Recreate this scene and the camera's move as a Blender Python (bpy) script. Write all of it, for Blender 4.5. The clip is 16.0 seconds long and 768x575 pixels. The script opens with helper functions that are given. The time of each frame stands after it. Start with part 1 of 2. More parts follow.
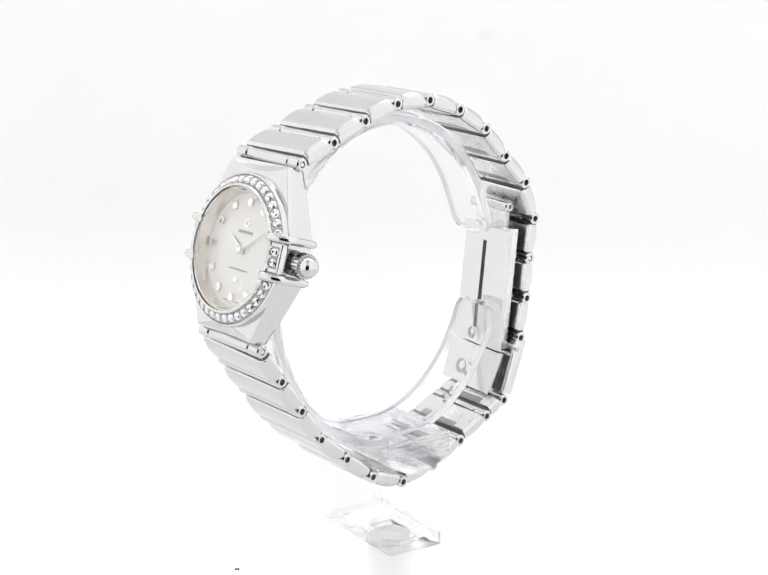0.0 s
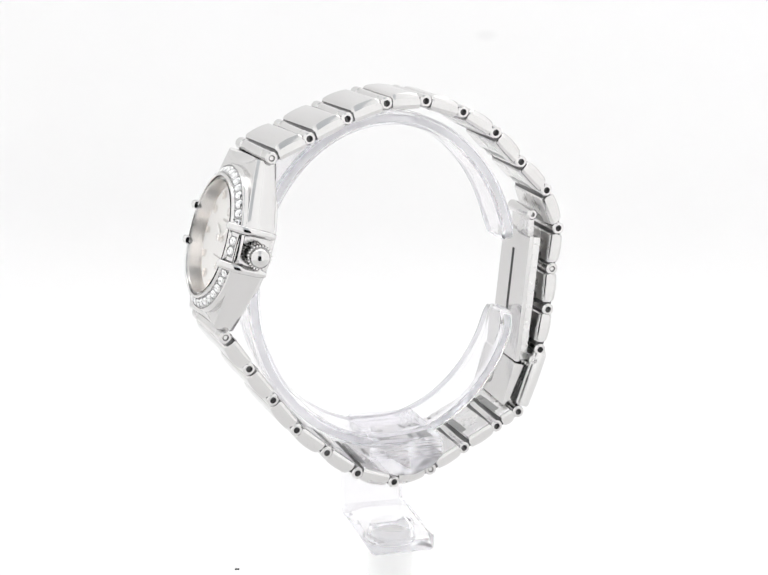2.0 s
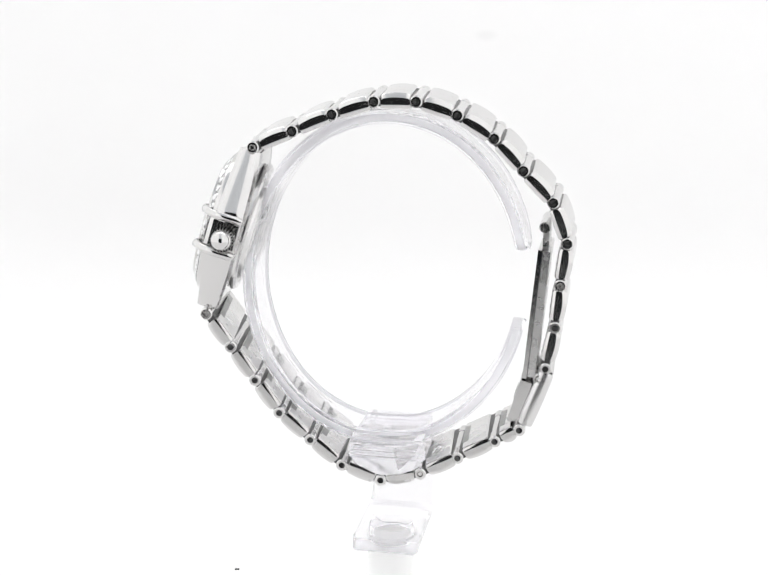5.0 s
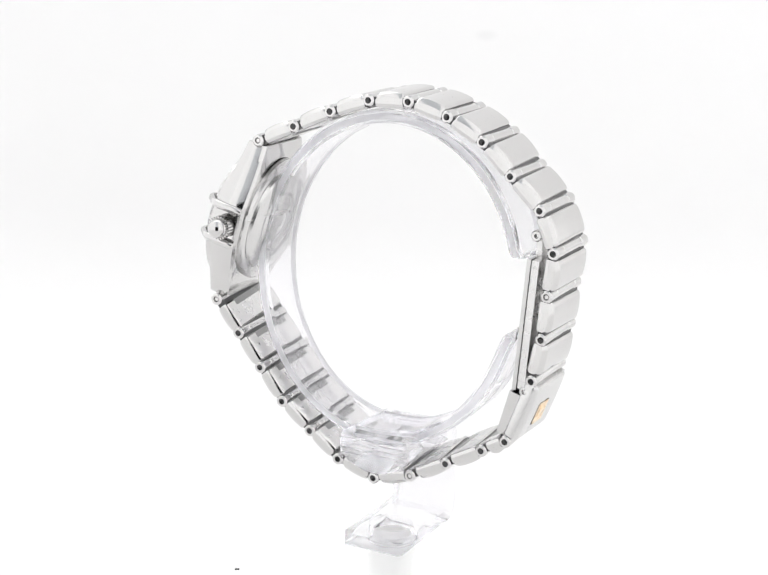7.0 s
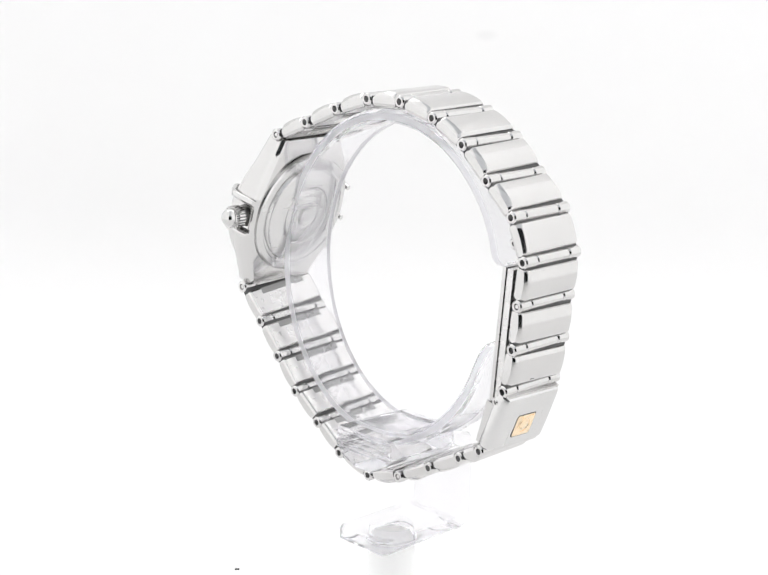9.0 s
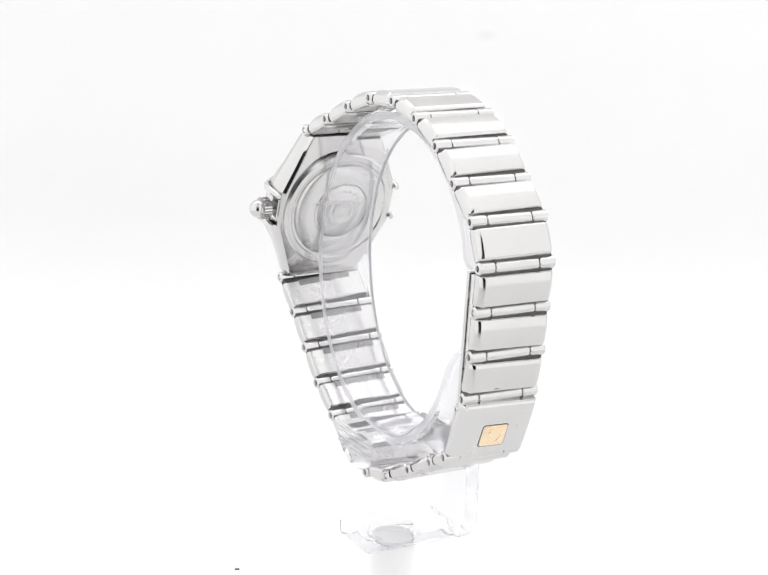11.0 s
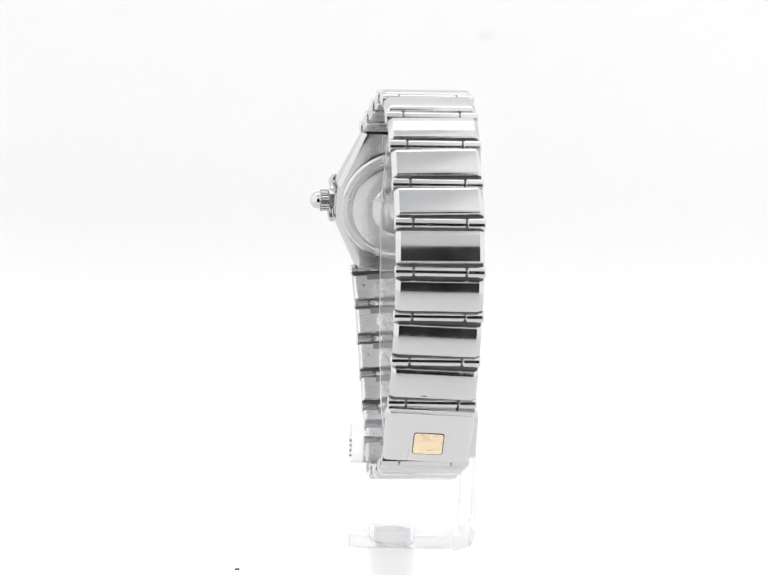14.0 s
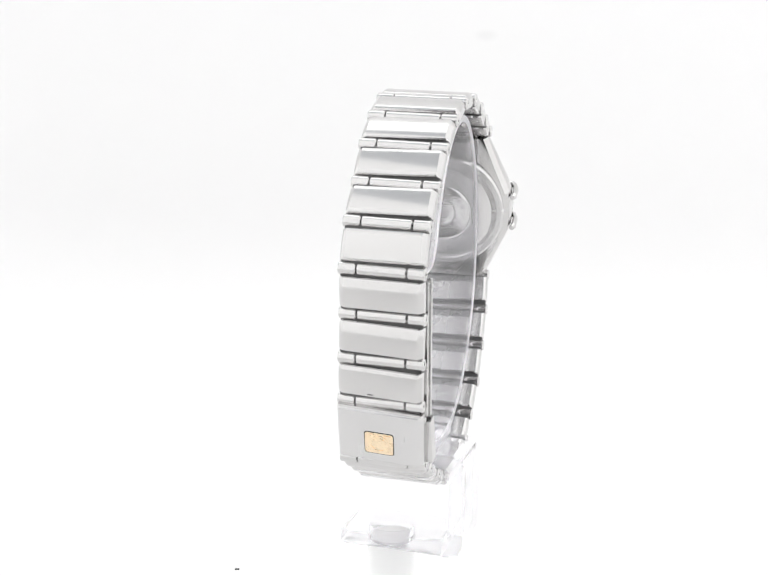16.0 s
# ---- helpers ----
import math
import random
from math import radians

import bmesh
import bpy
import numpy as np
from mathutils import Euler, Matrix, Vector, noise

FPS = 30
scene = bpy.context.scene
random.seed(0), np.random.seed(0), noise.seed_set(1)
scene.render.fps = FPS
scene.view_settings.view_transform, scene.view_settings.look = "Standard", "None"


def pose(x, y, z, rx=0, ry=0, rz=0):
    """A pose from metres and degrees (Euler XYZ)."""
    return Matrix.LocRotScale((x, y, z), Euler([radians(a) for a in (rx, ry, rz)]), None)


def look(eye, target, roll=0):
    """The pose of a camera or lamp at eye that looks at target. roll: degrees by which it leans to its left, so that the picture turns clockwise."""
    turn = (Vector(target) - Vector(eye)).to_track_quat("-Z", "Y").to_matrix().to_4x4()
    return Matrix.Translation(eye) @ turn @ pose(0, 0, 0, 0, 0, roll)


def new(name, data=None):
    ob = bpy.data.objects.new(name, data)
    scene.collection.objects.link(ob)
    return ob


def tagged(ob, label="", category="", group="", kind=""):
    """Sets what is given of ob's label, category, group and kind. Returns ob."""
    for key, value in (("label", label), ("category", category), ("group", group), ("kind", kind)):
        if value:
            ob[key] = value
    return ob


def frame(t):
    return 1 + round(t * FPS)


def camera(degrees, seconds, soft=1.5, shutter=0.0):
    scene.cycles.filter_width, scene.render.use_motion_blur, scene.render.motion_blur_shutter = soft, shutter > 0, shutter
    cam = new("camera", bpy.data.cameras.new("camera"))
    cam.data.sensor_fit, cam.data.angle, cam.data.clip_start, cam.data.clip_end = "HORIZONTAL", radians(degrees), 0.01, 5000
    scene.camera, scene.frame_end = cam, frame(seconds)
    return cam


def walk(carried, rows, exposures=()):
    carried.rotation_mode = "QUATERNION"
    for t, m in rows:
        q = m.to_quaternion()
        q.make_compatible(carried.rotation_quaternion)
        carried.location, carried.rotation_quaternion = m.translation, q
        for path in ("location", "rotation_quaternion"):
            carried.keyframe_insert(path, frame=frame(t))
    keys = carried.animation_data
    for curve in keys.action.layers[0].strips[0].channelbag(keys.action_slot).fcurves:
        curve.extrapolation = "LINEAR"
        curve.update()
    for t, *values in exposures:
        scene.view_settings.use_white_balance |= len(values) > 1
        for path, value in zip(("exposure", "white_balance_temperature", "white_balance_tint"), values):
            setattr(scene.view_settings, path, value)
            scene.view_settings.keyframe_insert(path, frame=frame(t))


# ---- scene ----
# Lengths of the watch and its stand are written in millimetres and scaled by MM.
MM = 0.001
ZC = 0.115                      # height of the bracelet loop's middle over the tent floor
EYE = Vector((0.0, -0.2200, ZC + 0.05605))
TILT, PAN, ROLL = 14.03, -0.615, 1.266

cam = camera(28.62, 16.0, soft=1.45)
aim = Vector((math.sin(radians(PAN)) * math.cos(radians(TILT)), math.cos(radians(PAN)) * math.cos(radians(TILT)), -math.sin(radians(TILT))))
CAM_POSE = look(EYE, EYE + aim, ROLL)
walk(cam, [(0, CAM_POSE), (16, CAM_POSE)], exposures=[(0, 0.0), (16, 0.0)])

# ---------------------------------------------------------------- light
world = bpy.data.worlds.new("dim_room")
scene.world = world
world.use_nodes = True
world.node_tree.nodes["Background"].inputs["Color"].default_value = (0.34, 0.35, 0.37, 1)
world.node_tree.nodes["Background"].inputs["Strength"].default_value = 0.045


# ---------------------------------------------------------------- materials
def material(name, color, metal=0.0, rough=0.4, grain=0.0, grain_scale=200.0, bump=0.0, bump_scale=400.0, stretch=(1, 1, 1), **extra):
    """A principled material with colour variation at two scales, uneven gloss and fine relief."""
    mat = bpy.data.materials.new(name)
    mat.use_nodes = True
    nt = mat.node_tree
    b = nt.nodes["Principled BSDF"]
    b.inputs["Base Color"].default_value = (*color, 1)
    b.inputs["Metallic"].default_value = metal
    b.inputs["Roughness"].default_value = rough
    for key, value in extra.items():
        b.inputs[key.replace("_", " ")].default_value = value
    coord = nt.nodes.new("ShaderNodeTexCoord")
    mapping = nt.nodes.new("ShaderNodeMapping")
    mapping.inputs["Scale"].default_value = stretch
    nt.links.new(coord.outputs["Object"], mapping.inputs["Vector"])
    if grain:
        fine, wide, mix, ramp = (nt.nodes.new(k) for k in ("ShaderNodeTexNoise", "ShaderNodeTexNoise", "ShaderNodeMath", "ShaderNodeMapRange"))
        fine.inputs["Scale"].default_value, wide.inputs["Scale"].default_value = grain_scale, grain_scale / 9
        fine.inputs["Detail"].default_value = 5
        for n in (fine, wide):
            nt.links.new(mapping.outputs["Vector"], n.inputs["Vector"])
        mix.operation = "ADD"
        nt.links.new(fine.outputs["Fac"], mix.inputs[0])
        nt.links.new(wide.outputs["Fac"], mix.inputs[1])
        ramp.inputs["From Min"].default_value, ramp.inputs["From Max"].default_value = 0.6, 1.4
        ramp.inputs["To Min"].default_value, ramp.inputs["To Max"].default_value = max(0.0, rough - grain), rough + grain
        nt.links.new(mix.outputs[0], ramp.inputs["Value"])
        nt.links.new(ramp.outputs["Result"], b.inputs["Roughness"])
        tone = nt.nodes.new("ShaderNodeMix")
        tone.data_type = "RGBA"
        tone.inputs["A"].default_value = (*[c * 0.95 for c in color], 1)
        tone.inputs["B"].default_value = (*[min(1, c * 1.04) for c in color], 1)
        nt.links.new(wide.outputs["Fac"], tone.inputs["Factor"])
        nt.links.new(tone.outputs["Result"], b.inputs["Base Color"])
    if bump:
        tex, bmp = nt.nodes.new("ShaderNodeTexNoise"), nt.nodes.new("ShaderNodeBump")
        tex.inputs["Scale"].default_value, tex.inputs["Detail"].default_value = bump_scale, 6
        nt.links.new(mapping.outputs["Vector"], tex.inputs["Vector"])
        bmp.inputs["Strength"].default_value, bmp.inputs["Distance"].default_value = bump, 0.0002
        nt.links.new(tex.outputs["Fac"], bmp.inputs["Height"])
        nt.links.new(bmp.outputs["Normal"], b.inputs["Normal"])
    return mat


def glow(name, color, strength, base=0.55):
    mat = bpy.data.materials.new(name)
    mat.use_nodes = True
    b = mat.node_tree.nodes["Principled BSDF"]
    b.inputs["Base Color"].default_value = (base, base, base, 1)
    b.inputs["Roughness"].default_value = 0.9
    b.inputs["Emission Color"].default_value = (*color, 1)
    b.inputs["Emission Strength"].default_value = strength
    return mat


STEEL = material("polished_steel", (0.63, 0.622, 0.616), 1.0, 0.12, grain=0.05, grain_scale=700, bump=0.012, bump_scale=900)
BRUSHED = material("brushed_steel", (0.66, 0.654, 0.65), 1.0, 0.24, grain=0.06, grain_scale=900, bump=0.05, bump_scale=1500, stretch=(0.08, 1, 1))
INNER = material("worn_inner_steel", (0.71, 0.702, 0.695), 1.0, 0.26, grain=0.08, grain_scale=600, bump=0.015, bump_scale=900)
# Near-black steel whose colour stands in for shade between the links.
GAP_SHADE = material("shaded_hinge_steel", (0.10, 0.10, 0.10), 0.8, 0.4, grain=0.1, grain_scale=900)
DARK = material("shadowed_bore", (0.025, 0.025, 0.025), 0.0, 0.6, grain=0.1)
GOLD = material("rose_gold", (0.92, 0.745, 0.53), 1.0, 0.28, grain=0.06, grain_scale=900, bump=0.03, bump_scale=1500)
PEARL = material("mother_of_pearl", (0.97, 0.95, 0.92), 0.0, 0.22, grain=0.1, grain_scale=260, bump=0.02, bump_scale=500)
STONE = material("cut_diamond", (0.76, 0.76, 0.76), 0.92, 0.03)
CHAMPAGNE = material("pale_rose_steel", (0.84, 0.80, 0.76), 1.0, 0.2, grain=0.05, grain_scale=900)
# Dark steel for recesses: the shade inside them is in the colour.
SLOT = material("shaded_recess_steel", (0.30, 0.30, 0.295), 1.0, 0.3, grain=0.08, grain_scale=900)
HAND = material("pale_dial_metal", (0.88, 0.865, 0.84), 0.9, 0.3, grain=0.05, grain_scale=900)
PRINT = material("printed_ink", (0.48, 0.46, 0.43), 0.2, 0.5)
CLEAR = material("clear_acrylic", (0.99, 0.985, 1.0), 0.0, 0.03, Transmission_Weight=0.91, IOR=1.12)
EDGE = material("bright_acrylic_edge", (0.97, 0.968, 0.985), 0.0, 0.3, Transmission_Weight=0.75, IOR=1.12)
FROST = material("white_acrylic", (0.93, 0.93, 0.925), 0.0, 0.35, grain=0.1, grain_scale=300)
SAPPHIRE = material("sapphire_crystal", (1, 1, 1), 0.0, 0.0, Transmission_Weight=1.0, IOR=1.16)
CLOTH = material("white_tent_cloth", (0.866, 0.863, 0.861), 0.0, 0.85, grain=0.08, grain_scale=25, bump=0.05, bump_scale=900)
# Unlit front cloth: its dimness is put into a grey-blue colour.
FRONT_CLOTH = material("dimmed_tent_cloth", (0.68, 0.70, 0.725), 0.0, 0.85, grain=0.08, grain_scale=25, bump=0.05, bump_scale=900)
TOP_PANEL = glow("lit_top_diffuser", (0.996, 0.996, 0.999), 0.72)
BACK_PANEL = glow("lit_back_diffuser", (0.996, 0.996, 0.999), 1.71)
PANEL = glow("lit_side_diffuser", (0.996, 0.996, 0.999), 0.70)


def smudge(mat, place, size):
    """A faint grey fingermark on the cloth."""
    nt = mat.node_tree
    b = nt.nodes["Principled BSDF"]
    coord = nt.nodes.new("ShaderNodeTexCoord")
    off, dist, fade, mul = (nt.nodes.new(k) for k in ("ShaderNodeMapping", "ShaderNodeVectorMath", "ShaderNodeMapRange", "ShaderNodeMix"))
    off.inputs["Scale"].default_value = [1 / v for v in size]
    off.inputs["Location"].default_value = [-p / v for p, v in zip(place, size)]
    nt.links.new(coord.outputs["Object"], off.inputs["Vector"])
    dist.operation = "LENGTH"
    nt.links.new(off.outputs["Vector"], dist.inputs[0])
    fade.interpolation_type = "SMOOTHSTEP"
    fade.inputs["From Min"].default_value, fade.inputs["From Max"].default_value = 0.2, 1.0
    fade.inputs["To Min"].default_value, fade.inputs["To Max"].default_value = 0.10, 0.0
    nt.links.new(dist.outputs["Value"], fade.inputs["Value"])
    mul.data_type = "RGBA"
    mul.inputs["B"].default_value = (0.45, 0.45, 0.46, 1)
    source = b.inputs["Base Color"].links[0].from_socket
    nt.links.new(source, mul.inputs["A"])
    nt.links.new(fade.outputs["Result"], mul.inputs["Factor"])
    nt.links.new(mul.outputs["Result"], b.inputs["Base Color"])


smudge(CLOTH, (0.029, 0.33, 0.1284), (0.0055, 0.02, 0.0028))
LINT = material("dark_lint", (0.03, 0.03, 0.03), 0.0, 0.9, grain=0.05)


# ---------------------------------------------------------------- mesh helpers
def finish(name, bm, mat, angle=32):
    """The bmesh, in millimetres, as a mesh in metres with soft curves and crisp edges."""
    bmesh.ops.recalc_face_normals(bm, faces=bm.faces[:])
    bmesh.ops.scale(bm, vec=(MM, MM, MM), verts=bm.verts[:])
    me = bpy.data.meshes.new(name)
    bm.to_mesh(me)
    bm.free()
    me.polygons.foreach_set("use_smooth", [True] * len(me.polygons))
    me.set_sharp_from_angle(angle=radians(angle))
    me.materials.append(mat)
    return me


def place(m):
    """A pose given in millimetres, in metres."""
    out = m.copy()
    out.translation = m.translation * MM
    return out


def part(name, bm, mat, parent, label="", m=None, angle=32):
    ob = new(name, bm if isinstance(bm, bpy.types.Mesh) else finish(name, bm, mat, angle))
    ob.parent = parent
    if m is not None:
        ob.matrix_basis = place(m)
    return tagged(ob, label)


def soften(bm, offset, segments=2, angle=30):
    edges = [e for e in bm.edges if len(e.link_faces) == 2 and e.calc_face_angle(0) > radians(angle)]
    bmesh.ops.bevel(bm, geom=edges, offset=offset, segments=segments, profile=0.6, affect="EDGES", clamp_overlap=True)
    return bm


def loft(sections, caps=True, closed=False):
    """Rings of equally many points, joined one to the next."""
    bm = bmesh.new()
    rings = [[bm.verts.new(p) for p in s] for s in sections]
    pairs = list(zip(rings, rings[1:])) + ([(rings[-1], rings[0])] if closed else [])
    for a, b in pairs:
        for i in range(len(a)):
            j = (i + 1) % len(a)
            bm.faces.new((a[i], a[j], b[j], b[i]))
    if caps and not closed:
        bm.faces.new(rings[0][::-1])
        bm.faces.new(rings[-1])
    return bm


def prism(outline, a, b, axis="y"):
    """An outline drawn in the two other axes, drawn out from a to b."""
    def at(p, k):
        return {"x": (k, p[0], p[1]), "y": (p[0], k, p[1]), "z": (p[0], p[1], k)}[axis]
    return loft([[at(p, a) for p in outline], [at(p, b) for p in outline]])


def block(x0, x1, y0, y1, z0, z1, bevel=0.0, segments=2):
    bm = prism([(x0, y0), (x1, y0), (x1, y1), (x0, y1)], z0, z1, "z")
    return soften(bm, bevel, segments) if bevel else bm


def lathe(profile, n=32, axis="z", closed=False):
    """A profile of (radius, height) turned round an axis."""
    def at(r, h, a):
        c, s = r * math.cos(a), r * math.sin(a)
        return {"x": (h, c, s), "y": (c, h, s), "z": (c, s, h)}[axis]
    return loft([[at(max(r, 1e-4), h, 2 * math.pi * i / n) for i in range(n)] for r, h in profile], caps=not closed, closed=closed)


def join(target, source, m=Matrix()):
    me = bpy.data.meshes.new("joined")
    source.to_mesh(me)
    source.free()
    me.transform(m)
    target.from_mesh(me)
    bpy.data.meshes.remove(me)
    return target


def frame_of(origin, x, y, z):
    m = Matrix((x, y, z)).transposed().to_4x4()
    m.translation = origin
    return m


# ---------------------------------------------------------------- the light tent
def setting(name, bm, mat, label):
    return tagged(new(name, finish(name, bm, mat)), label, kind="structure")


HALF, DEPTH, TALL, FRONT = 420, 330, 700, -380   # millimetres
floor_cove = []
for k in range(0, 13):
    a = radians(90 * k / 12)
    floor_cove.append((DEPTH - 60 + 60 * math.sin(a), 60 - 60 * math.cos(a)))
sweep = [(FRONT - 8, 0)] + floor_cove + [(DEPTH, TALL), (DEPTH + 6, TALL), (DEPTH + 6, -6), (FRONT - 8, -6)]
setting("floor", prism(sweep, -HALF, HALF, "x"), CLOTH, "seamless white sweep of tent floor and back wall")
setting("wall_left", block(-HALF - 6, -HALF, FRONT, DEPTH + 6, 0, TALL), PANEL, "white translucent side diffuser of the light tent")
setting("wall_right", block(HALF, HALF + 6, FRONT, DEPTH + 6, 0, TALL), PANEL, "white translucent side diffuser of the light tent")
FLAP_L, FLAP_R = -190, 60        # the unlit flap in the tent's top, in front of the watch
setting("ceiling", block(-HALF - 6, HALF + 6, 90, DEPTH + 6, TALL, TALL + 6), BACK_PANEL, "white lit top diffuser of the light tent")
setting("ceiling_side_left", block(-HALF - 6, FLAP_L, FRONT, 90, TALL, TALL + 6), TOP_PANEL, "white lit top diffuser of the light tent")
setting("ceiling_side_right", block(FLAP_R, HALF + 6, FRONT, 90, TALL, TALL + 6), TOP_PANEL, "white lit top diffuser of the light tent")
setting("ceiling_front", block(FLAP_L, FLAP_R, FRONT, 90, TALL, TALL + 6), FRONT_CLOTH, "unseen unlit flap of tent top, its dimness put into pale grey")
OPEN_L, OPEN_R, OPEN_H = -172, 78, 340
# Unseen fronts: both sides glow to brighten the steel's reflections, the top is dimmed.
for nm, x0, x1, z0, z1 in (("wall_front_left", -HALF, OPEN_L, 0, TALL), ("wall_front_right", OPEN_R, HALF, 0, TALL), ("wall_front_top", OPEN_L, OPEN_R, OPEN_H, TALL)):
    setting(nm, block(x0, x1, FRONT - 4, FRONT, z0, z1), FRONT_CLOTH if nm.endswith("top") else PANEL, "unseen pale cloth front of the light tent round its opening, added for reflections")


# ---------------------------------------------------------------- the turning things
watch = tagged(new("wristwatch"), "steel bracelet wristwatch with diamond bezel on a clear stand", "wristwatch")
stand = tagged(new("display_stand"), "clear acrylic watch display stand with a C-shaped holder", "display stand")

# Hinge pins of the bracelet, crown side: X, Y, Z from the loop's middle, from the case's top round to its bottom.
PINS = [(-21.17, -6.38, 22.33), (-15.56, -5.51, 24.82), (-9.85, -4.68, 27.41), (-3.88, -3.95, 29.42), (2.23, -3.35, 29.59),
        (8.19, -2.82, 27.83), (13.59, -2.36, 24.64), (17.96, -1.95, 20.09), (22.46, -1.6, 15.56), (24.76, -1.45, 9.58),
        (24.07, -1.47, 3.22), (23.62, -1.67, -3.17), (22.51, -1.95, -9.51), (19.08, -2.58, -19.18), (15.48, -2.85, -21.17),
        (10.01, -3.36, -24.09), (4.45, -4.01, -26.89), (-1.55, -4.48, -28.24), (-7.48, -5.0, -26.11), (-12.37, -5.3, -22.31),
        (-17.14, -5.75, -18.22), (-20.82, -6.25, -13.15), (-24.45, -6.79, -8.02), (-28.0, -7.5, -2.93)]
CLASP = 12                      # the clasp cover lies between pins 12 and 13


def pin_frame(i):
    """Middle, direction and width of a hinge."""
    p = Vector(PINS[i])
    k = min(1.0, max(0.0, (24.7 - p.x) / 47.0))
    d = Vector((-math.sin(radians(5.6 * k)), math.cos(radians(5.6 * k)), 0))
    w = 12.0 + 2.7 * k
    return p + d * (w / 2), d, w


def barrel(r, length, hole=0.0, depth=1.2):
    """A hinge tube along y with rounded rims, bored at its -y end."""
    h = length / 2
    prof = [(0.0001, h), (r - 0.18, h), (r, h - 0.18), (r, -h + 0.18), (r - 0.18, -h)]
    if hole:
        prof += [(hole + 0.05, -h), (hole, -h + 0.08), (hole, -h + depth), (0.0001, -h + depth)]
    else:
        prof += [(0.0001, -h)]
    return lathe(prof, 24, "y")


def hinge(i):
    c, d, w = pin_frame(i)
    x = d.cross(Vector((0, 0, 1))).normalized()
    z = x.cross(d).normalized()
    m = frame_of(c, x, d, z)
    mid = part("hinge", barrel(0.87, w - 5.0), STEEL, watch, m=m)
    for side in (-1, 1):
        turn = Matrix.Translation((0, side * (w / 2 - 1.18), 0)) @ (Matrix() if side < 0 else Matrix.Rotation(math.pi, 4, "Z"))
        end = part("end_barrel", barrel(0.92, 2.5, 0.43, 0.9), STEEL, mid, m=turn)
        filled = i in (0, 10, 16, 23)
        # open bores get a dark plug, the shade inside put into its colour
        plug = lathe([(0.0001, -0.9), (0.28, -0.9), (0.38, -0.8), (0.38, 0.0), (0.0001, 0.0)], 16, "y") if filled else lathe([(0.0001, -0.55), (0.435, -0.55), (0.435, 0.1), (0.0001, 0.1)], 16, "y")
        part("pin_or_shade_plug", plug, STEEL if filled else DARK, mid, m=turn @ Matrix.Translation((0, -0.22, 0)))
    return mid


def plate(length, w, low, high, dome, side=0.66, drop=0.66, round_end=0.35, lift=0.55):
    """A bracelet link with a bevelled frame at both flanks: x along the bracelet, y across it, z outward."""
    a = length / 2
    def section(y, top, bottom, inset):
        pts = [(-a + inset, bottom), (-a, bottom + 0.2), (-a, top - round_end - dome), (-a + 0.12, top - 0.42 * round_end - dome), (-a + round_end, top - dome)]
        for k in range(1, 12):
            u = -1 + k / 6
            pts.append((u * (a - round_end), top - dome * u * u))
        pts += [(a - round_end, top - dome), (a - 0.12, top - 0.42 * round_end - dome), (a, top - round_end - dome), (a, bottom + 0.2), (a - inset, bottom)]
        return [(x, y, z) for x, z in pts]
    e = w / 2
    rows = []
    for k in range(6):
        f = k / 5
        rise = min(1.0, f + 0.08 * math.sin(math.pi * f))
        rows.append(section(-e + side * f, high - drop * (1 - rise), low + lift * (1 - math.sqrt(1 - (1 - f) ** 2)), 0.25 - 0.01 * k))
    rows.append(section(-e + side + 0.06, high, low, 0.2))
    rows += [[(x, -y, z) for x, y, z in r] for r in rows[::-1]]
    return loft(rows)


def link_frame(i):
    (c0, d0, w0), (c1, d1, w1) = pin_frame(i), pin_frame(i + 1)
    s = (c1 - c0).normalized()
    y = ((d0 + d1) / 2)
    y = (y - s * y.dot(s)).normalized()
    z = s.cross(y).normalized()
    mid = (c0 + c1) / 2
    return frame_of(mid, s, y, z), (c1 - c0).length, (w0 + w1) / 2


def link(i):
    m, length, w = link_frame(i)
    body = part("bracelet_link", plate(length - 1.95, w - 0.2, -1.12, 1.28, 0.17, round_end=0.36), STEEL, watch, m=m, angle=26)
    body.data.materials.append(INNER)
    for f in body.data.polygons:
        if f.normal.z < -0.8:
            f.material_index = 1
    # wings that wrap the hinge tubes, coloured dark as shade in the gaps
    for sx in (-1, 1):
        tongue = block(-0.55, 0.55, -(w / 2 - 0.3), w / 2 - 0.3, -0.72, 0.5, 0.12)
        part("shaded_tongue", tongue, GAP_SHADE, body, m=Matrix.Translation((sx * (length / 2 - 0.75), 0, 0)))
    # solid dark bar in place of the shaded slot
    part("hinge_slot_shade", block(-0.5, 0.5, -(w - 5.0) / 2, (w - 5.0) / 2, -1.15, -0.6, 0.04), SLOT, body, m=Matrix.Translation((length / 2 - 1.5, 0, 0)))
    return body


for i in range(len(PINS)):
    hinge(i)
for i in range(len(PINS) - 1):
    if i != CLASP:
        link(i)


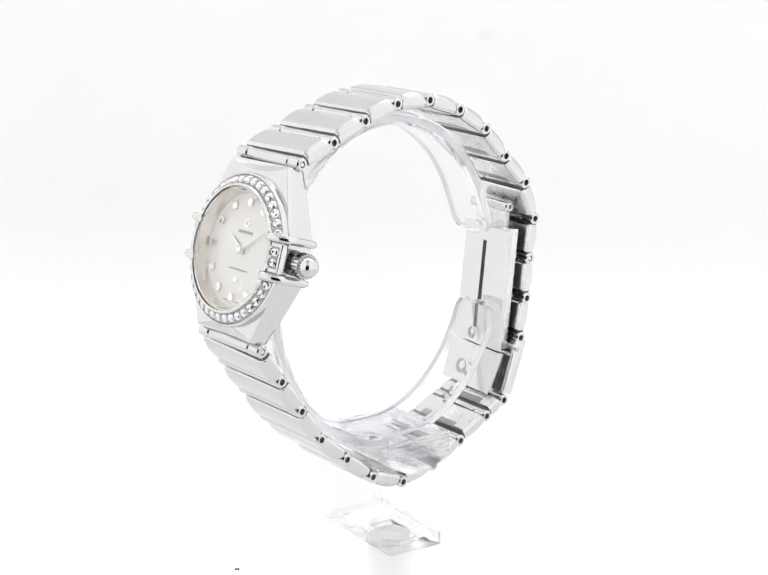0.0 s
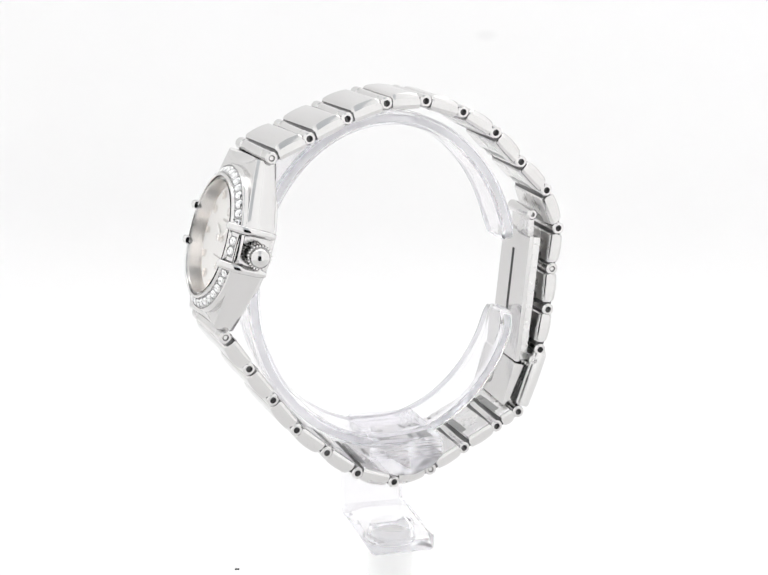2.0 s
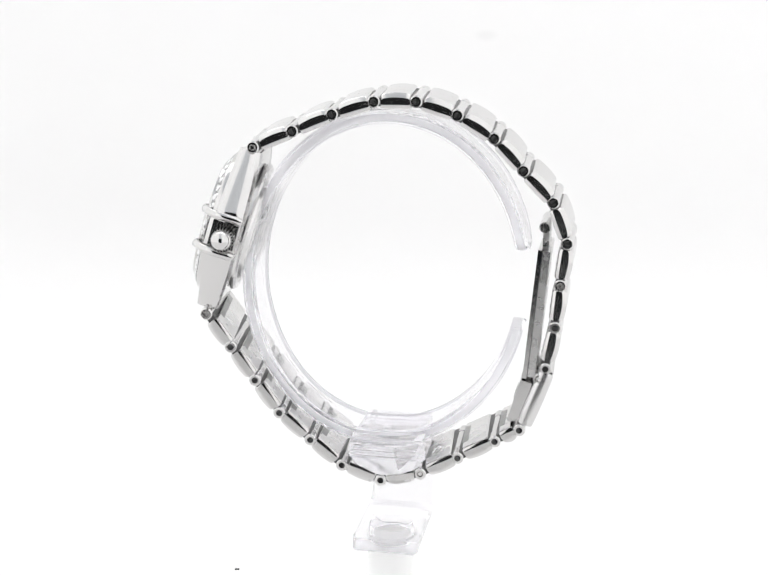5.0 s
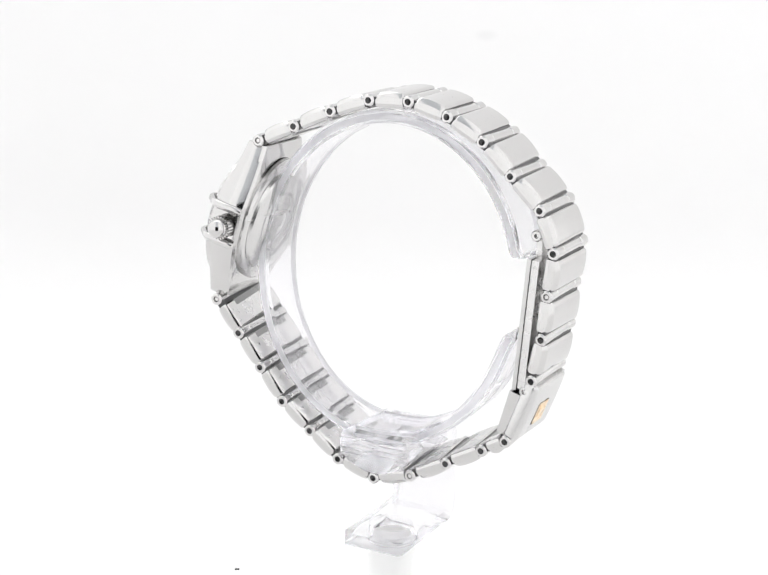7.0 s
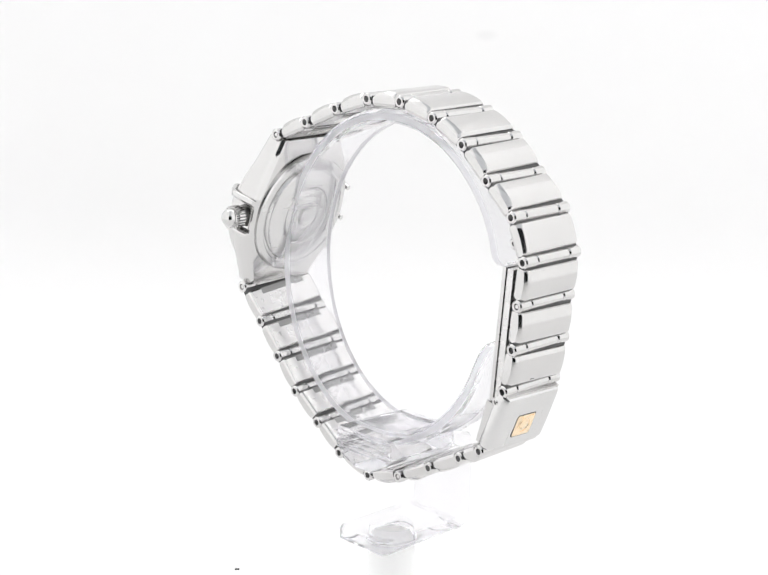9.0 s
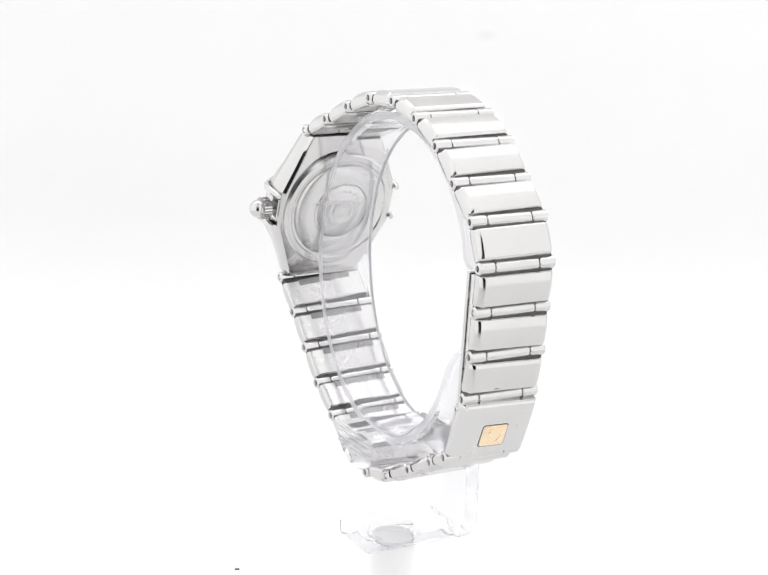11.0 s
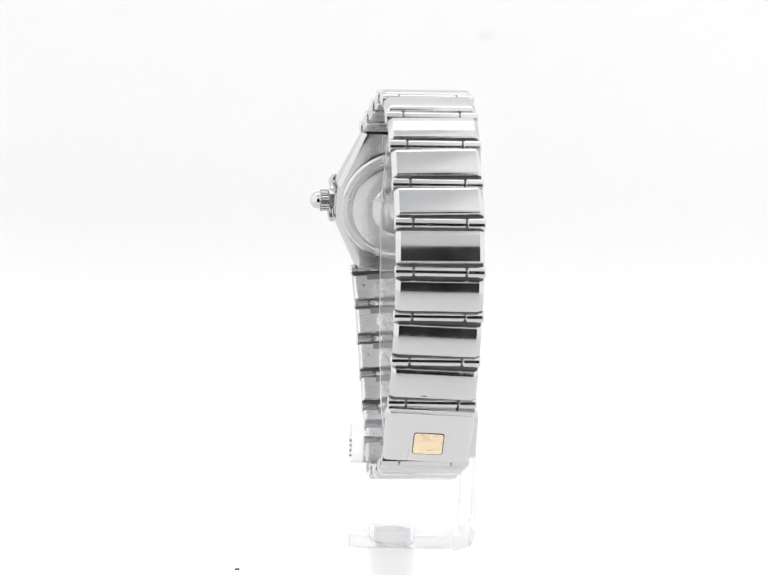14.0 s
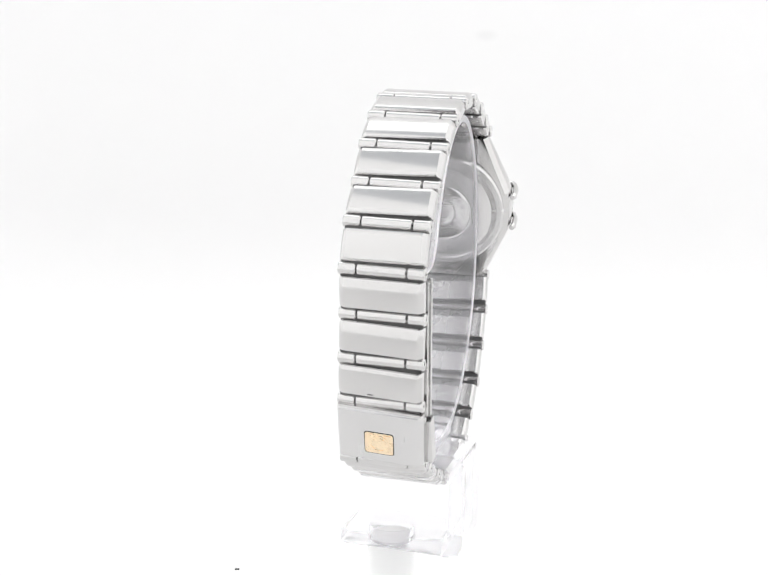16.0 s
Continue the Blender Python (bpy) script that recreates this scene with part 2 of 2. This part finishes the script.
# clasp: outer cover with gold inlay, inner folding blade
def clasp():
    m, length, w = link_frame(CLASP)
    cover = part("clasp_cover", plate(length - 1.5, w + 0.1, -0.75, 1.62, 0.1, side=0.5, drop=0.82, round_end=0.25, lift=0.8), BRUSHED, watch, "brushed steel clasp cover", m=m)
    def tile(hx, hy, r, z0, z1):
        pts = []
        for sx, sy, a0 in ((1, 1, 0), (-1, 1, 90), (-1, -1, 180), (1, -1, 270)):
            pts += [(sx * (hx - r) + r * math.cos(radians(a0 + q)), sy * (hy - r) + r * math.sin(radians(a0 + q))) for q in (0, 22.5, 45, 67.5, 90)]
        return prism(pts, z0, z1, "z")
    # flush dark border drawn as the shade of the inlay's recess
    part("inlay_rim_shade", tile(1.9, 2.15, 0.45, 1.55, 1.635), DARK, cover, m=Matrix.Translation((0.9, 0, 0)))
    inlay = part("gold_inlay", soften(tile(1.78, 2.03, 0.4, 1.55, 1.69), 0.06), GOLD, cover, "rounded rose-gold inlay with a raised plain disc", m=Matrix.Translation((0.9, 0, 0)))
    emblem = lathe([(0.0001, 1.68), (0.95, 1.68), (0.95, 1.74), (0.85, 1.79), (0.0001, 1.80)], 36)
    join(emblem, lathe([(1.22, 1.68), (1.22, 1.735), (1.36, 1.735), (1.36, 1.68)], 36, "z", closed=True))
    for sy in (-1, 1):
        join(emblem, block(-1.52, -1.36, sy * 1.15 - 0.5, sy * 1.15 + 0.5, 1.68, 1.75))
    join(inlay_mesh := bmesh.new(), emblem)
    part("raised_disc", inlay_mesh, GOLD, cover, m=Matrix.Translation((0.9, 0, 0)))
    pivot = barrel(0.42, w + 0.4, 0.2, 0.3)
    part("clasp_pivot", pivot, STEEL, cover, m=Matrix.Translation((-length / 2 + 2.2, 0, -0.3)))
    part("pivot_lug", barrel(0.85, w - 0.1), BRUSHED, cover, m=Matrix.Translation((-length / 2 + 2.2, 0, -0.3)))
    part("top_lip", block(-0.35, 0.35, -w / 2 + 0.3, w / 2 - 0.3, -0.2, 0.5, 0.15), STEEL, cover, m=Matrix.Translation((-length / 2 + 0.8, 0, 0.75)))
    # folding blade inside
    yc = pin_frame(10)[0].y
    def blade(x0, z0, x1, z1, t, w, name, mat):
        a, b = Vector((x0, yc, z0)), Vector((x1, yc, z1))
        s = (b - a).normalized()
        bm = block(-(b - a).length / 2, (b - a).length / 2, -w / 2, w / 2, -t / 2, t / 2, 0.4 * t, 3)
        return part(name, bm, mat, watch, m=frame_of((a + b) / 2, s, Vector((0, 1, 0)), s.cross(Vector((0, 1, 0)))))
    yc += 0.4
    b1 = blade(20.85, 8.2, 19.35, -11.6, 0.62, 11.0, "folding_blade", STEEL)
    # Slot, gap and rivet holes are solid dark pieces; their colour gives the shade.
    part("blade_slot_shade", block(-7.0, 7.4, 0.0, 0.85, -0.33, 0.33, 0.02), DARK, b1)
    part("rivet_hole", lathe([(0.0001, -0.34), (0.95, -0.34), (0.95, 0.33), (0.0001, 0.33)], 24), SLOT, b1, m=Matrix.Translation((8.5, 1.1, 0)))
    part("rivet", lathe([(0.0001, -0.4), (0.5, -0.4), (0.6, -0.3), (0.6, 0.2), (0.0001, 0.2)], 20), STEEL, b1, m=Matrix.Translation((8.2, 0.8, 0)))
    b2 = blade(21.8, 8.0, 20.35, -11.4, 1.1, 10.6, "spring_blade", INNER)
    part("blade_gap_shade", block(-9.4, 9.4, -5.0, 5.0, -0.66, -0.54, 0.01), SLOT, b2)
    b3 = blade(19.7, -12.0, 17.9, -18.6, 1.8, 11.6, "clasp_block", STEEL)
    part("rivet_hole", lathe([(0.0001, -0.95), (1.25, -0.95), (1.25, 0.92), (0.0001, 0.92)], 28), SLOT, b3, m=Matrix.Translation((0.8, 1.8, 0)))
    part("rivet", lathe([(0.0001, -1.0), (0.7, -1.0), (0.85, -0.85), (0.85, 0.9), (0.7, 0.98), (0.0001, 0.98)], 24), STEEL, b3, m=Matrix.Translation((0.6, 1.5, 0)))
    part("blade_hinge", barrel(0.85, 8.6, 0.3, 0.5), STEEL, watch, m=frame_of(Vector((21.3, yc, 11.4)), Vector((1, 0, 0)), Vector((0, 1, 0)), Vector((0, 0, 1))))
    part("blade_arm", block(-0.45, 0.45, -3.4, 3.4, -2.2, 1.2, 0.2), INNER, watch, m=Matrix.Translation((21.5, yc, 9.8)))


clasp()
nicked = [o for o in watch.children if o.name.startswith("bracelet_link")]
nick_link = nicked[CLASP - 1]
part("nick", block(-0.06, 0.06, -0.45, 0.35, 1.0, 1.165, 0.02), DARK, nick_link, "small dark nick in the polish", m=Matrix.Translation((1.7, -1.2, 0)))


# ---------------------------------------------------------------- the watch head
top_c, bot_c = pin_frame(0)[0], pin_frame(len(PINS) - 1)[0]
U = (top_c - bot_c).normalized()
V = pin_frame(0)[1]
V = (V - U * V.dot(U)).normalized()
# head frame: x across (the crown at -x), y up the dial, z out of the dial
HEAD = frame_of((top_c + bot_c) / 2, V, U, V.cross(U)) if V.cross(U).x < 0 else frame_of((top_c + bot_c) / 2, -V, U, (-V).cross(U))
CROWN = -1 if V.cross(U).x < 0 else 1
RISE = 12.3                      # half length of the case between its hinges


def case():
    """Barrel-shaped case: full at the middle, tapering to the hinges, with a concave facet at both ends."""
    def half_width(y):
        k = max(0.0, (abs(y) - 3.1) / (RISE - 3.1))
        return 10.6 - 4.1 * k
    def edge(u):
        return 12.1 - 1.1 * (1 - min(1.0, u * u))
    us = [-1.0 + 0.1 * j for j in range(21)]
    rows = []
    for k in range(-26, 27):
        sy, j = (1 if k >= 0 else -1), abs(k)
        def at(u):
            e = edge(u)
            y = e * j / 20 if j <= 20 else e + (RISE - e) * (j - 20) / 6
            return sy * y
        top_pts = []
        for u in us:
            y = at(u)
            x = u * (half_width(y) - 0.14)
            drop = 0.0 if j <= 20 else 0.85 * (1 - u * u) * (1 - (1 - (j - 20) / 6) ** 1.8)
            top_pts.append((x, y, 2.25 - 0.45 * (y / RISE) ** 2 - drop))
        y = at(1.0)
        hw, bot, z1 = half_width(y), -2.3 + 0.95 * (abs(y) / RISE) ** 2, top_pts[0][2]
        low = [(-hw * 0.86, y, bot), (-hw * 0.95, y, bot + 0.1)]
        for q in range(7):
            v = -1 + q / 3
            low.append((-hw - 0.32 * (1 - v * v), y, (bot + 0.45) * (1 - v) / 2 + (z1 - 0.16) * (1 + v) / 2))
        rows.append(low + top_pts + [(-px, py, pz) for px, py, pz in low[::-1]])
    bm = loft(rows)
    hole = [f for f in bm.faces if f.calc_center_median().z > 1.0 and f.calc_center_median().xy.length < 9.4]
    bmesh.ops.delete(bm, geom=hole, context="FACES")
    return bm


head = part("case", case(), STEEL, watch, "polished steel case with tapering ends", m=HEAD, angle=24)
BEZEL = 10.9
DIAL = HEAD @ Matrix.Translation((0, -0.35, 0))   # the dial lies a little under the middle of the hinges
bezel_prof = [(10.2, 1.2), (BEZEL, 1.3), (BEZEL, 2.5), (BEZEL - 0.12, 2.78), (BEZEL - 0.3, 2.86), (BEZEL - 0.42, 2.7), (9.2, 3.48), (9.15, 3.8), (9.0, 3.92), (8.8, 3.86), (8.68, 3.6), (8.66, 0.5), (9.0, 0.5)]
bezel = part("bezel", lathe(bezel_prof, 96, "z", closed=True), STEEL, watch, "polished bezel set with small diamonds", m=DIAL)


def brilliant(r):
    """A round brilliant: table, crown facets, girdle."""
    n = 8
    def ring(rad, z, off):
        return [(rad * math.cos(2 * math.pi * (k + off) / n), rad * math.sin(2 * math.pi * (k + off) / n), z) for k in range(n)]
    return loft([ring(r * 0.9, -0.2, 0), ring(r, 0.0, 0), ring(r * 0.82, 0.17, 0.5), ring(r * 0.52, 0.27, 0), ring(r * 0.06, 0.13, 0.5)])


# Shade between the stones is put into the channel's dark steel.
part("stone_channel", lathe([(9.2, 3.1), (9.2, 3.50), (10.47, 2.73), (10.47, 2.5)], 96, "z", closed=True), SLOT, bezel, "channel between the stones, darkened for the shade among them")
gem = finish("diamond", brilliant(0.66), STONE, 5)
bead = finish("setting_bead", lathe([(0.14, 0.0), (0.13, 0.12), (0.07, 0.2), (0.0001, 0.22)], 8), STEEL)
STONES = 42
for k in range(STONES):
    a = 2 * math.pi * (k + 0.5) / STONES
    x, y = 9.82 * math.cos(a), 9.82 * math.sin(a)
    if abs(x) > 8 and abs(y) < 3.5:
        continue
    tilt = Matrix.Rotation(a, 4, "Z") @ Matrix.Rotation(radians(31), 4, "Y") @ Matrix.Rotation(2.4 * k, 4, "Z")
    part("diamond", gem, STONE, bezel, m=Matrix.Translation((x, y, 3.12)) @ tilt)
    b = a + math.pi / STONES
    for rr in (9.36, 10.3):
        part("setting_bead", bead, STEEL, bezel, m=Matrix.Translation((rr * math.cos(b), rr * math.sin(b), 3.36 if rr < 10 else 2.8)))
for sx in (-1, 1):
    lean = Matrix.Translation((sx * 9.62, 0, 3.2)) @ Matrix.Rotation(radians(20) * sx, 4, "Y")
    tablet = part("side_tablet", block(-0.92, 0.92, -1.95, 1.95, -1.6, 0.1, 0.12), STEEL, watch, "small steel tablet set with two diamonds", m=HEAD @ lean)
    part("stone_channel", block(-0.66, 0.66, -1.5, 1.5, 0.0, 0.115, 0.03), SLOT, tablet)
    for sy in (-0.74, 0.74):
        part("diamond", gem, STONE, tablet, m=Matrix.Translation((0, sy, 0.14)) @ Matrix.Rotation(sy, 4, "Z"))


def claw():
    """A rounded bar that comes over the case's edge and down its flank; x outward."""
    path = [(-1.2, 3.5), (-1.05, 3.95), (-0.6, 4.2), (-0.05, 4.15), (0.4, 3.72), (0.9, 3.42), (1.5, 2.75), (1.85, 1.8), (1.95, 0.9), (1.95, -1.2), (1.75, -2.0)]
    rows = []
    for k, (x, z) in enumerate(path):
        a = Vector(path[max(k - 1, 0)])
        b = Vector(path[min(k + 1, len(path) - 1)])
        t = (b - a).normalized()
        nrm = Vector((t.y, -t.x))
        r = 0.4 if k in (0, len(path) - 1) else 0.58
        rows.append([(x - abs(nrm.x) * 0.55 * (1 - math.cos(q)) * 0.5 + 0 * r, r * math.sin(q), z + 0.34 * math.cos(q)) if k < 6 else
                     (x + 0.42 * math.cos(q), r * math.sin(q), z) for q in [2 * math.pi * j / 14 for j in range(14)]])
    return loft(rows)


for sx in (-1, 1):
    for sy in (-1, 1):
        m = HEAD @ Matrix.Translation((sx * 9.45, sy * 2.7, 0)) @ (Matrix() if sx > 0 else Matrix.Rotation(math.pi, 4, "Z"))
        part("claw", claw(), STEEL, watch, m=m, angle=40)
    part("flank_plate", block(-0.3, 0.5, -1.9, 1.9, -1.6, 2.2, 0.15), STEEL, watch, m=HEAD @ Matrix.Translation((sx * 10.4, 0, 0)))


def crown():
    """Fluted crown with a domed cap; z outward from the case."""
    bm = lathe([(0.0001, -0.6), (1.1, -0.6), (1.1, 0.6), (1.45, 0.65), (1.58, 0.8), (1.6, 1.9), (1.5, 2.1), (1.3, 2.2)], 32)
    return bm


turn_out = Matrix.Rotation(radians(90) * CROWN, 4, "Y")
crown_m = HEAD @ Matrix.Translation((CROWN * 11.0, -0.25, 0.1)) @ turn_out
# The drum's dark colour paints the shade between its flutes.
stem = part("crown", crown(), SLOT, watch, "fluted steel winding crown with a domed cap", m=crown_m)
flute = finish("flute", soften(block(1.5, 1.78, -0.12, 0.12, 0.7, 2.1), 0.05), STEEL)
for k in range(24):
    part("flute", flute, STEEL, stem, m=Matrix.Rotation(2 * math.pi * k / 24, 4, "Z"))
part("dome_cap", lathe([(1.42, 1.9)] + [(1.45 * math.cos(radians(a)), 2.35 + 1.4 * math.sin(radians(a))) for a in range(0, 90, 10)] + [(0.0001, 3.75)], 32), STEEL, stem)

# dial
dial = part("dial", lathe([(0.0001, 1.5), (8.7, 1.5), (8.7, 1.75), (0.0001, 1.75)], 64), PEARL, watch, "white mother-of-pearl dial with diamond hour markers", m=DIAL @ Matrix.Translation((0, 0, -0.25)))
part("dial_ring", lathe([(8.7, 1.75), (8.7, 3.6), (8.55, 3.6), (8.1, 1.76)], 64, "z", closed=True), CHAMPAGNE, dial)
marker = finish("hour_marker", soften(prism([(-0.42, -0.5), (0.42, -0.5), (0.5, 0.5), (-0.5, 0.5)], 0, 0.35, "z"), 0.06), CHAMPAGNE)
for k in range(12):
    a = 2 * math.pi * k / 12
    if k == 3:
        continue
    part("hour_marker", marker, CHAMPAGNE, dial, m=Matrix.Translation((6.75 * math.sin(a), 6.75 * math.cos(a), 1.75)) @ Matrix.Rotation(-a, 4, "Z"))


def pointer(length, w, tail):
    return soften(prism([(-w, -tail), (w, -tail), (w * 0.9, length * 0.8), (0, length), (-w * 0.9, length * 0.8)], 0, 0.12, "z"), 0.03)


part("hour_hand", pointer(3.5, 0.26, 0.8), HAND, dial, m=Matrix.Translation((0, 0, 2.0)) @ Matrix.Rotation(radians(58) , 4, "Z"))
part("minute_hand", pointer(5.8, 0.14, 1.0), HAND, dial, m=Matrix.Translation((0, 0, 2.2)) @ Matrix.Rotation(radians(-56), 4, "Z"))
part("hand_hub", lathe([(0.0001, 1.75), (0.5, 1.75), (0.5, 2.5), (0.35, 2.6), (0.0001, 2.6)], 20), CHAMPAGNE, dial)
# dial print: plain emblem ring, bars of lettering, a star
ring_mark = lathe([(0.46, 1.755), (0.46, 1.86), (0.66, 1.86), (0.66, 1.755)], 28, "z", closed=True)
part("emblem", ring_mark, CHAMPAGNE, dial, m=Matrix.Translation((0, 3.9, 0)))
part("lettering_bar", block(-1.7, 1.7, 2.35, 2.75, 1.755, 1.775), PRINT, dial)
part("lettering_bar", block(-2.1, 2.1, -2.9, -2.65, 1.755, 1.765), PRINT, dial)
star = [((0.62 if k % 2 == 0 else 0.25) * math.sin(math.pi * k / 5), -4.2 + (0.62 if k % 2 == 0 else 0.25) * math.cos(math.pi * k / 5)) for k in range(10)]
part("star", prism(star, 1.755, 1.85, "z"), CHAMPAGNE, dial)
for sx in (-1, 1):
    part("lettering_bar", block(sx * 1.3 - 0.7, sx * 1.3 + 0.7, -7.35, -7.2, 1.755, 1.765), PRINT, dial)
crystal = part("crystal", lathe([(8.64, 3.3), (8.6, 3.72), (8.4, 3.86), (6.2, 3.93), (0.0001, 3.96), (0.0001, 3.62), (6.2, 3.6), (8.3, 3.56), (8.45, 3.3)], 64, "z", closed=True), SAPPHIRE, watch, "flat clear watch crystal", m=DIAL)
crystal.visible_shadow = False

# case back
back_prof = [(0.0001, -2.0), (9.9, -2.0), (9.9, -2.5), (9.6, -2.75), (8.8, -2.8), (8.6, -2.65), (8.2, -2.65), (8.0, -3.1), (7.6, -3.25), (4.9, -3.3), (4.75, -3.2), (4.6, -3.3), (4.4, -3.42), (0.0001, -3.42)]
back = part("case_back", lathe(back_prof, 72), BRUSHED, watch, "round stepped steel case back with a plain medallion", m=HEAD)
part("medallion", lathe([(0.0001, -3.42), (2.6, -3.42), (2.6, -3.5), (2.45, -3.56), (1.7, -3.56), (1.6, -3.5), (1.0, -3.5), (0.9, -3.57), (0.0001, -3.58)], 40), BRUSHED, back)
dot = finish("back_dot", lathe([(0.3, -3.40), (0.28, -3.5), (0.0001, -3.56)], 10), STEEL)
for k in range(9):
    a = radians(20 + k * 17.5)
    part("back_dot", dot, STEEL, back, m=Matrix.Translation((3.5 * math.cos(a), 3.5 * math.sin(a), 0)))


# ---------------------------------------------------------------- the stand
CLIP_C, CLIP_RX, CLIP_RZ, CLIP_T, CLIP_HALF = (-1.85, 2.3), 21.7, 25.7, 2.0, 4.45
CLIP_END = 2.6                   # corner radius of the strip's tips


def clip_station(a):
    """Place, outward normal and sideways middle of the sprung strip at an angle round its oval; its ends are sprung apart."""
    c, s = math.cos(a), math.sin(a)
    q = math.hypot(c / CLIP_RX, s / CLIP_RZ)
    x, z = CLIP_C[0] + CLIP_RX * c, CLIP_C[1] + CLIP_RZ * s
    twist = 0.058 + 0.027 * max(-1.0, min(1.0, 2.5 * s))
    return x, z, c / CLIP_RX / q, s / CLIP_RZ / q, 2.2 + twist * (x + 23.55)


def clip_angles():
    near = [0.0, 0.12, 0.35, 0.7, 1.2, 1.8, 2.6]
    a0, a1 = radians(11.8), radians(346.0)
    first = [a0 + d / 22.0 for d in near]
    last = [a1 - d / 22.0 for d in near[::-1]]
    n = 84
    return [(a, d) for a, d in zip(first, near)] + [(first[-1] + (last[0] - first[-1]) * k / n, 9.0) for k in range(1, n)] + [(a, d) for a, d in zip(last, near[::-1])]


def clip_half(d):
    return CLIP_HALF if d >= CLIP_END else CLIP_HALF - CLIP_END + math.sqrt(CLIP_END ** 2 - (CLIP_END - d) ** 2)


def clip_ring():
    """The sprung C: an open oval of clear strip with rounded tips."""
    rows = []
    for a, d in clip_angles():
        x, z, nx, nz, mid = clip_station(a)
        half, t, e = clip_half(d), CLIP_T * (1.0 if d > 0.2 else 0.8), 0.4
        pts = [(0, -half + e), (0, half - e), (e, half), (t - e, half), (t, half - e), (t, -half + e), (t - e, -half), (e, -half)]
        rows.append([(x - nx * h, mid + y, z - nz * h) for h, y in pts])
    return loft(rows)


def clip_edge(side):
    """The rim of the sprung strip, 0.1 mm proud of its polished face; its paler acrylic stands in for light inside the
    edge.
    """
    rows = []
    for a, d in clip_angles():
        if d < 0.3:
            continue
        x, z, nx, nz, mid = clip_station(a)
        y0 = mid + side * (clip_half(d) - 0.05)
        rows.append([(x - nx * h, y0 + side * y, z - nz * h) for h, y in ((0.5, 0.0), (0.5, 0.15), (CLIP_T - 0.5, 0.15), (CLIP_T - 0.5, 0.0))])
    return loft(rows)


ring_part = part("holder_ring", clip_ring(), CLEAR, stand, angle=30)
for side in (-1, 1):
    part("ring_edge", clip_edge(side), EDGE, ring_part, "pale rim of the clear strip, its edge light put into the colour")


def bracket():
    """Upright and top arm bent from one strip of acrylic; the outline lies in the YZ plane."""
    outer = [(9.4, -36.6), (9.4, -38.9), (10.4, -38.9), (11.9, -38.4), (12.6, -37.0), (12.6, -24.5), (12.0, -23.2), (10.6, -22.6), (6.0, -22.6),
             (6.0, -24.8), (9.6, -24.8), (10.2, -25.4), (10.2, -36.0), (9.9, -36.5)]
    return soften(prism(outer, -5.0, 5.0, "x"), 0.25)


def foot():
    """The strip's flat end, bored through for the pole."""
    n = 64
    ways = [(math.cos(2 * math.pi * k / n), math.sin(2 * math.pi * k / n)) for k in range(n)]
    def edge(inset):
        out = []
        for c, v in ways:
            reach = min((5.0 - inset) / max(abs(c), 1e-6), ((9.4 if v > 0 else 6.8) - inset) / max(abs(v), 1e-6))
            out.append((reach * c, reach * v))
        return out
    rings = [[(x, y, z) for x, y in edge(inset)] for inset, z in ((0.25, -36.6), (0.0, -36.8), (0.0, -38.7), (0.25, -38.9))]
    rings += [[(r * c, r * v, z) for c, v in ways] for r, z in ((3.5, -38.9), (3.45, -36.75), (3.6, -36.6))]
    return loft(rings, closed=True)


part("bracket", bracket(), CLEAR, stand)
part("foot", foot(), CLEAR, stand, angle=40)
saddle = loft([[(x * k, y, z + dz) for x, z in ((-5.4, -20.4), (5.4, -20.4), (5.8, -22.0), (5.8, -23.4), (4.4, -25.0), (1.5, -26.2), (-1.5, -26.2), (-4.4, -25.0), (-5.8, -23.4), (-5.8, -22.0))]
               for y, k, dz in ((-6.6, 1.0, 0.0), (7.7, 0.95, -0.5))])
saddle_part = part("saddle_block", soften(saddle, 0.3), CLEAR, stand)
for k in range(4):
    part("saddle_ridge", block(-5.55, 5.55, -6.85, -6.5, -21.3 - k * 0.8, -20.95 - k * 0.8, 0.1), CLEAR, saddle_part)
part("pole", lathe([(0.0001, -38.5), (3.3, -38.5), (3.4, -38.6), (3.4, -38.95), (3.7, -39.0), (3.7, -115.0), (0.0001, -115.0)], 48), FROST, stand, "white round acrylic pole")

for ob in stand.children_recursive:
    if ob.data and ob.data.materials[0] in (CLEAR, EDGE):
        ob.visible_shadow = False

# a fleck of lint on the tent floor
fleck = bmesh.new()
for k in range(4):
    join(fleck, block(-0.55 + 0.25 * k, -0.1 + 0.25 * k, -0.2 + 0.1 * (k % 2), 0.2, 0.0, 0.3, 0.08))
lint = tagged(new("lint_fleck", finish("lint_fleck", fleck, LINT)), "tiny dark fleck of lint on white cloth", "lint")
lint.location = (-0.0415, 0.1504, 0.0)


# ---------------------------------------------------------------- turning
def motions():
    rows = []
    for k in range(0, 33):
        t = k * 0.5
        rows.append((t, pose(0, 0, ZC, 0, 0, -8.8135 * (t - 3.9933))))
    walk(watch, rows)
    walk(stand, [(t, pose(-0.00034, 0, -0.0002) @ m) for t, m in rows])


motions()
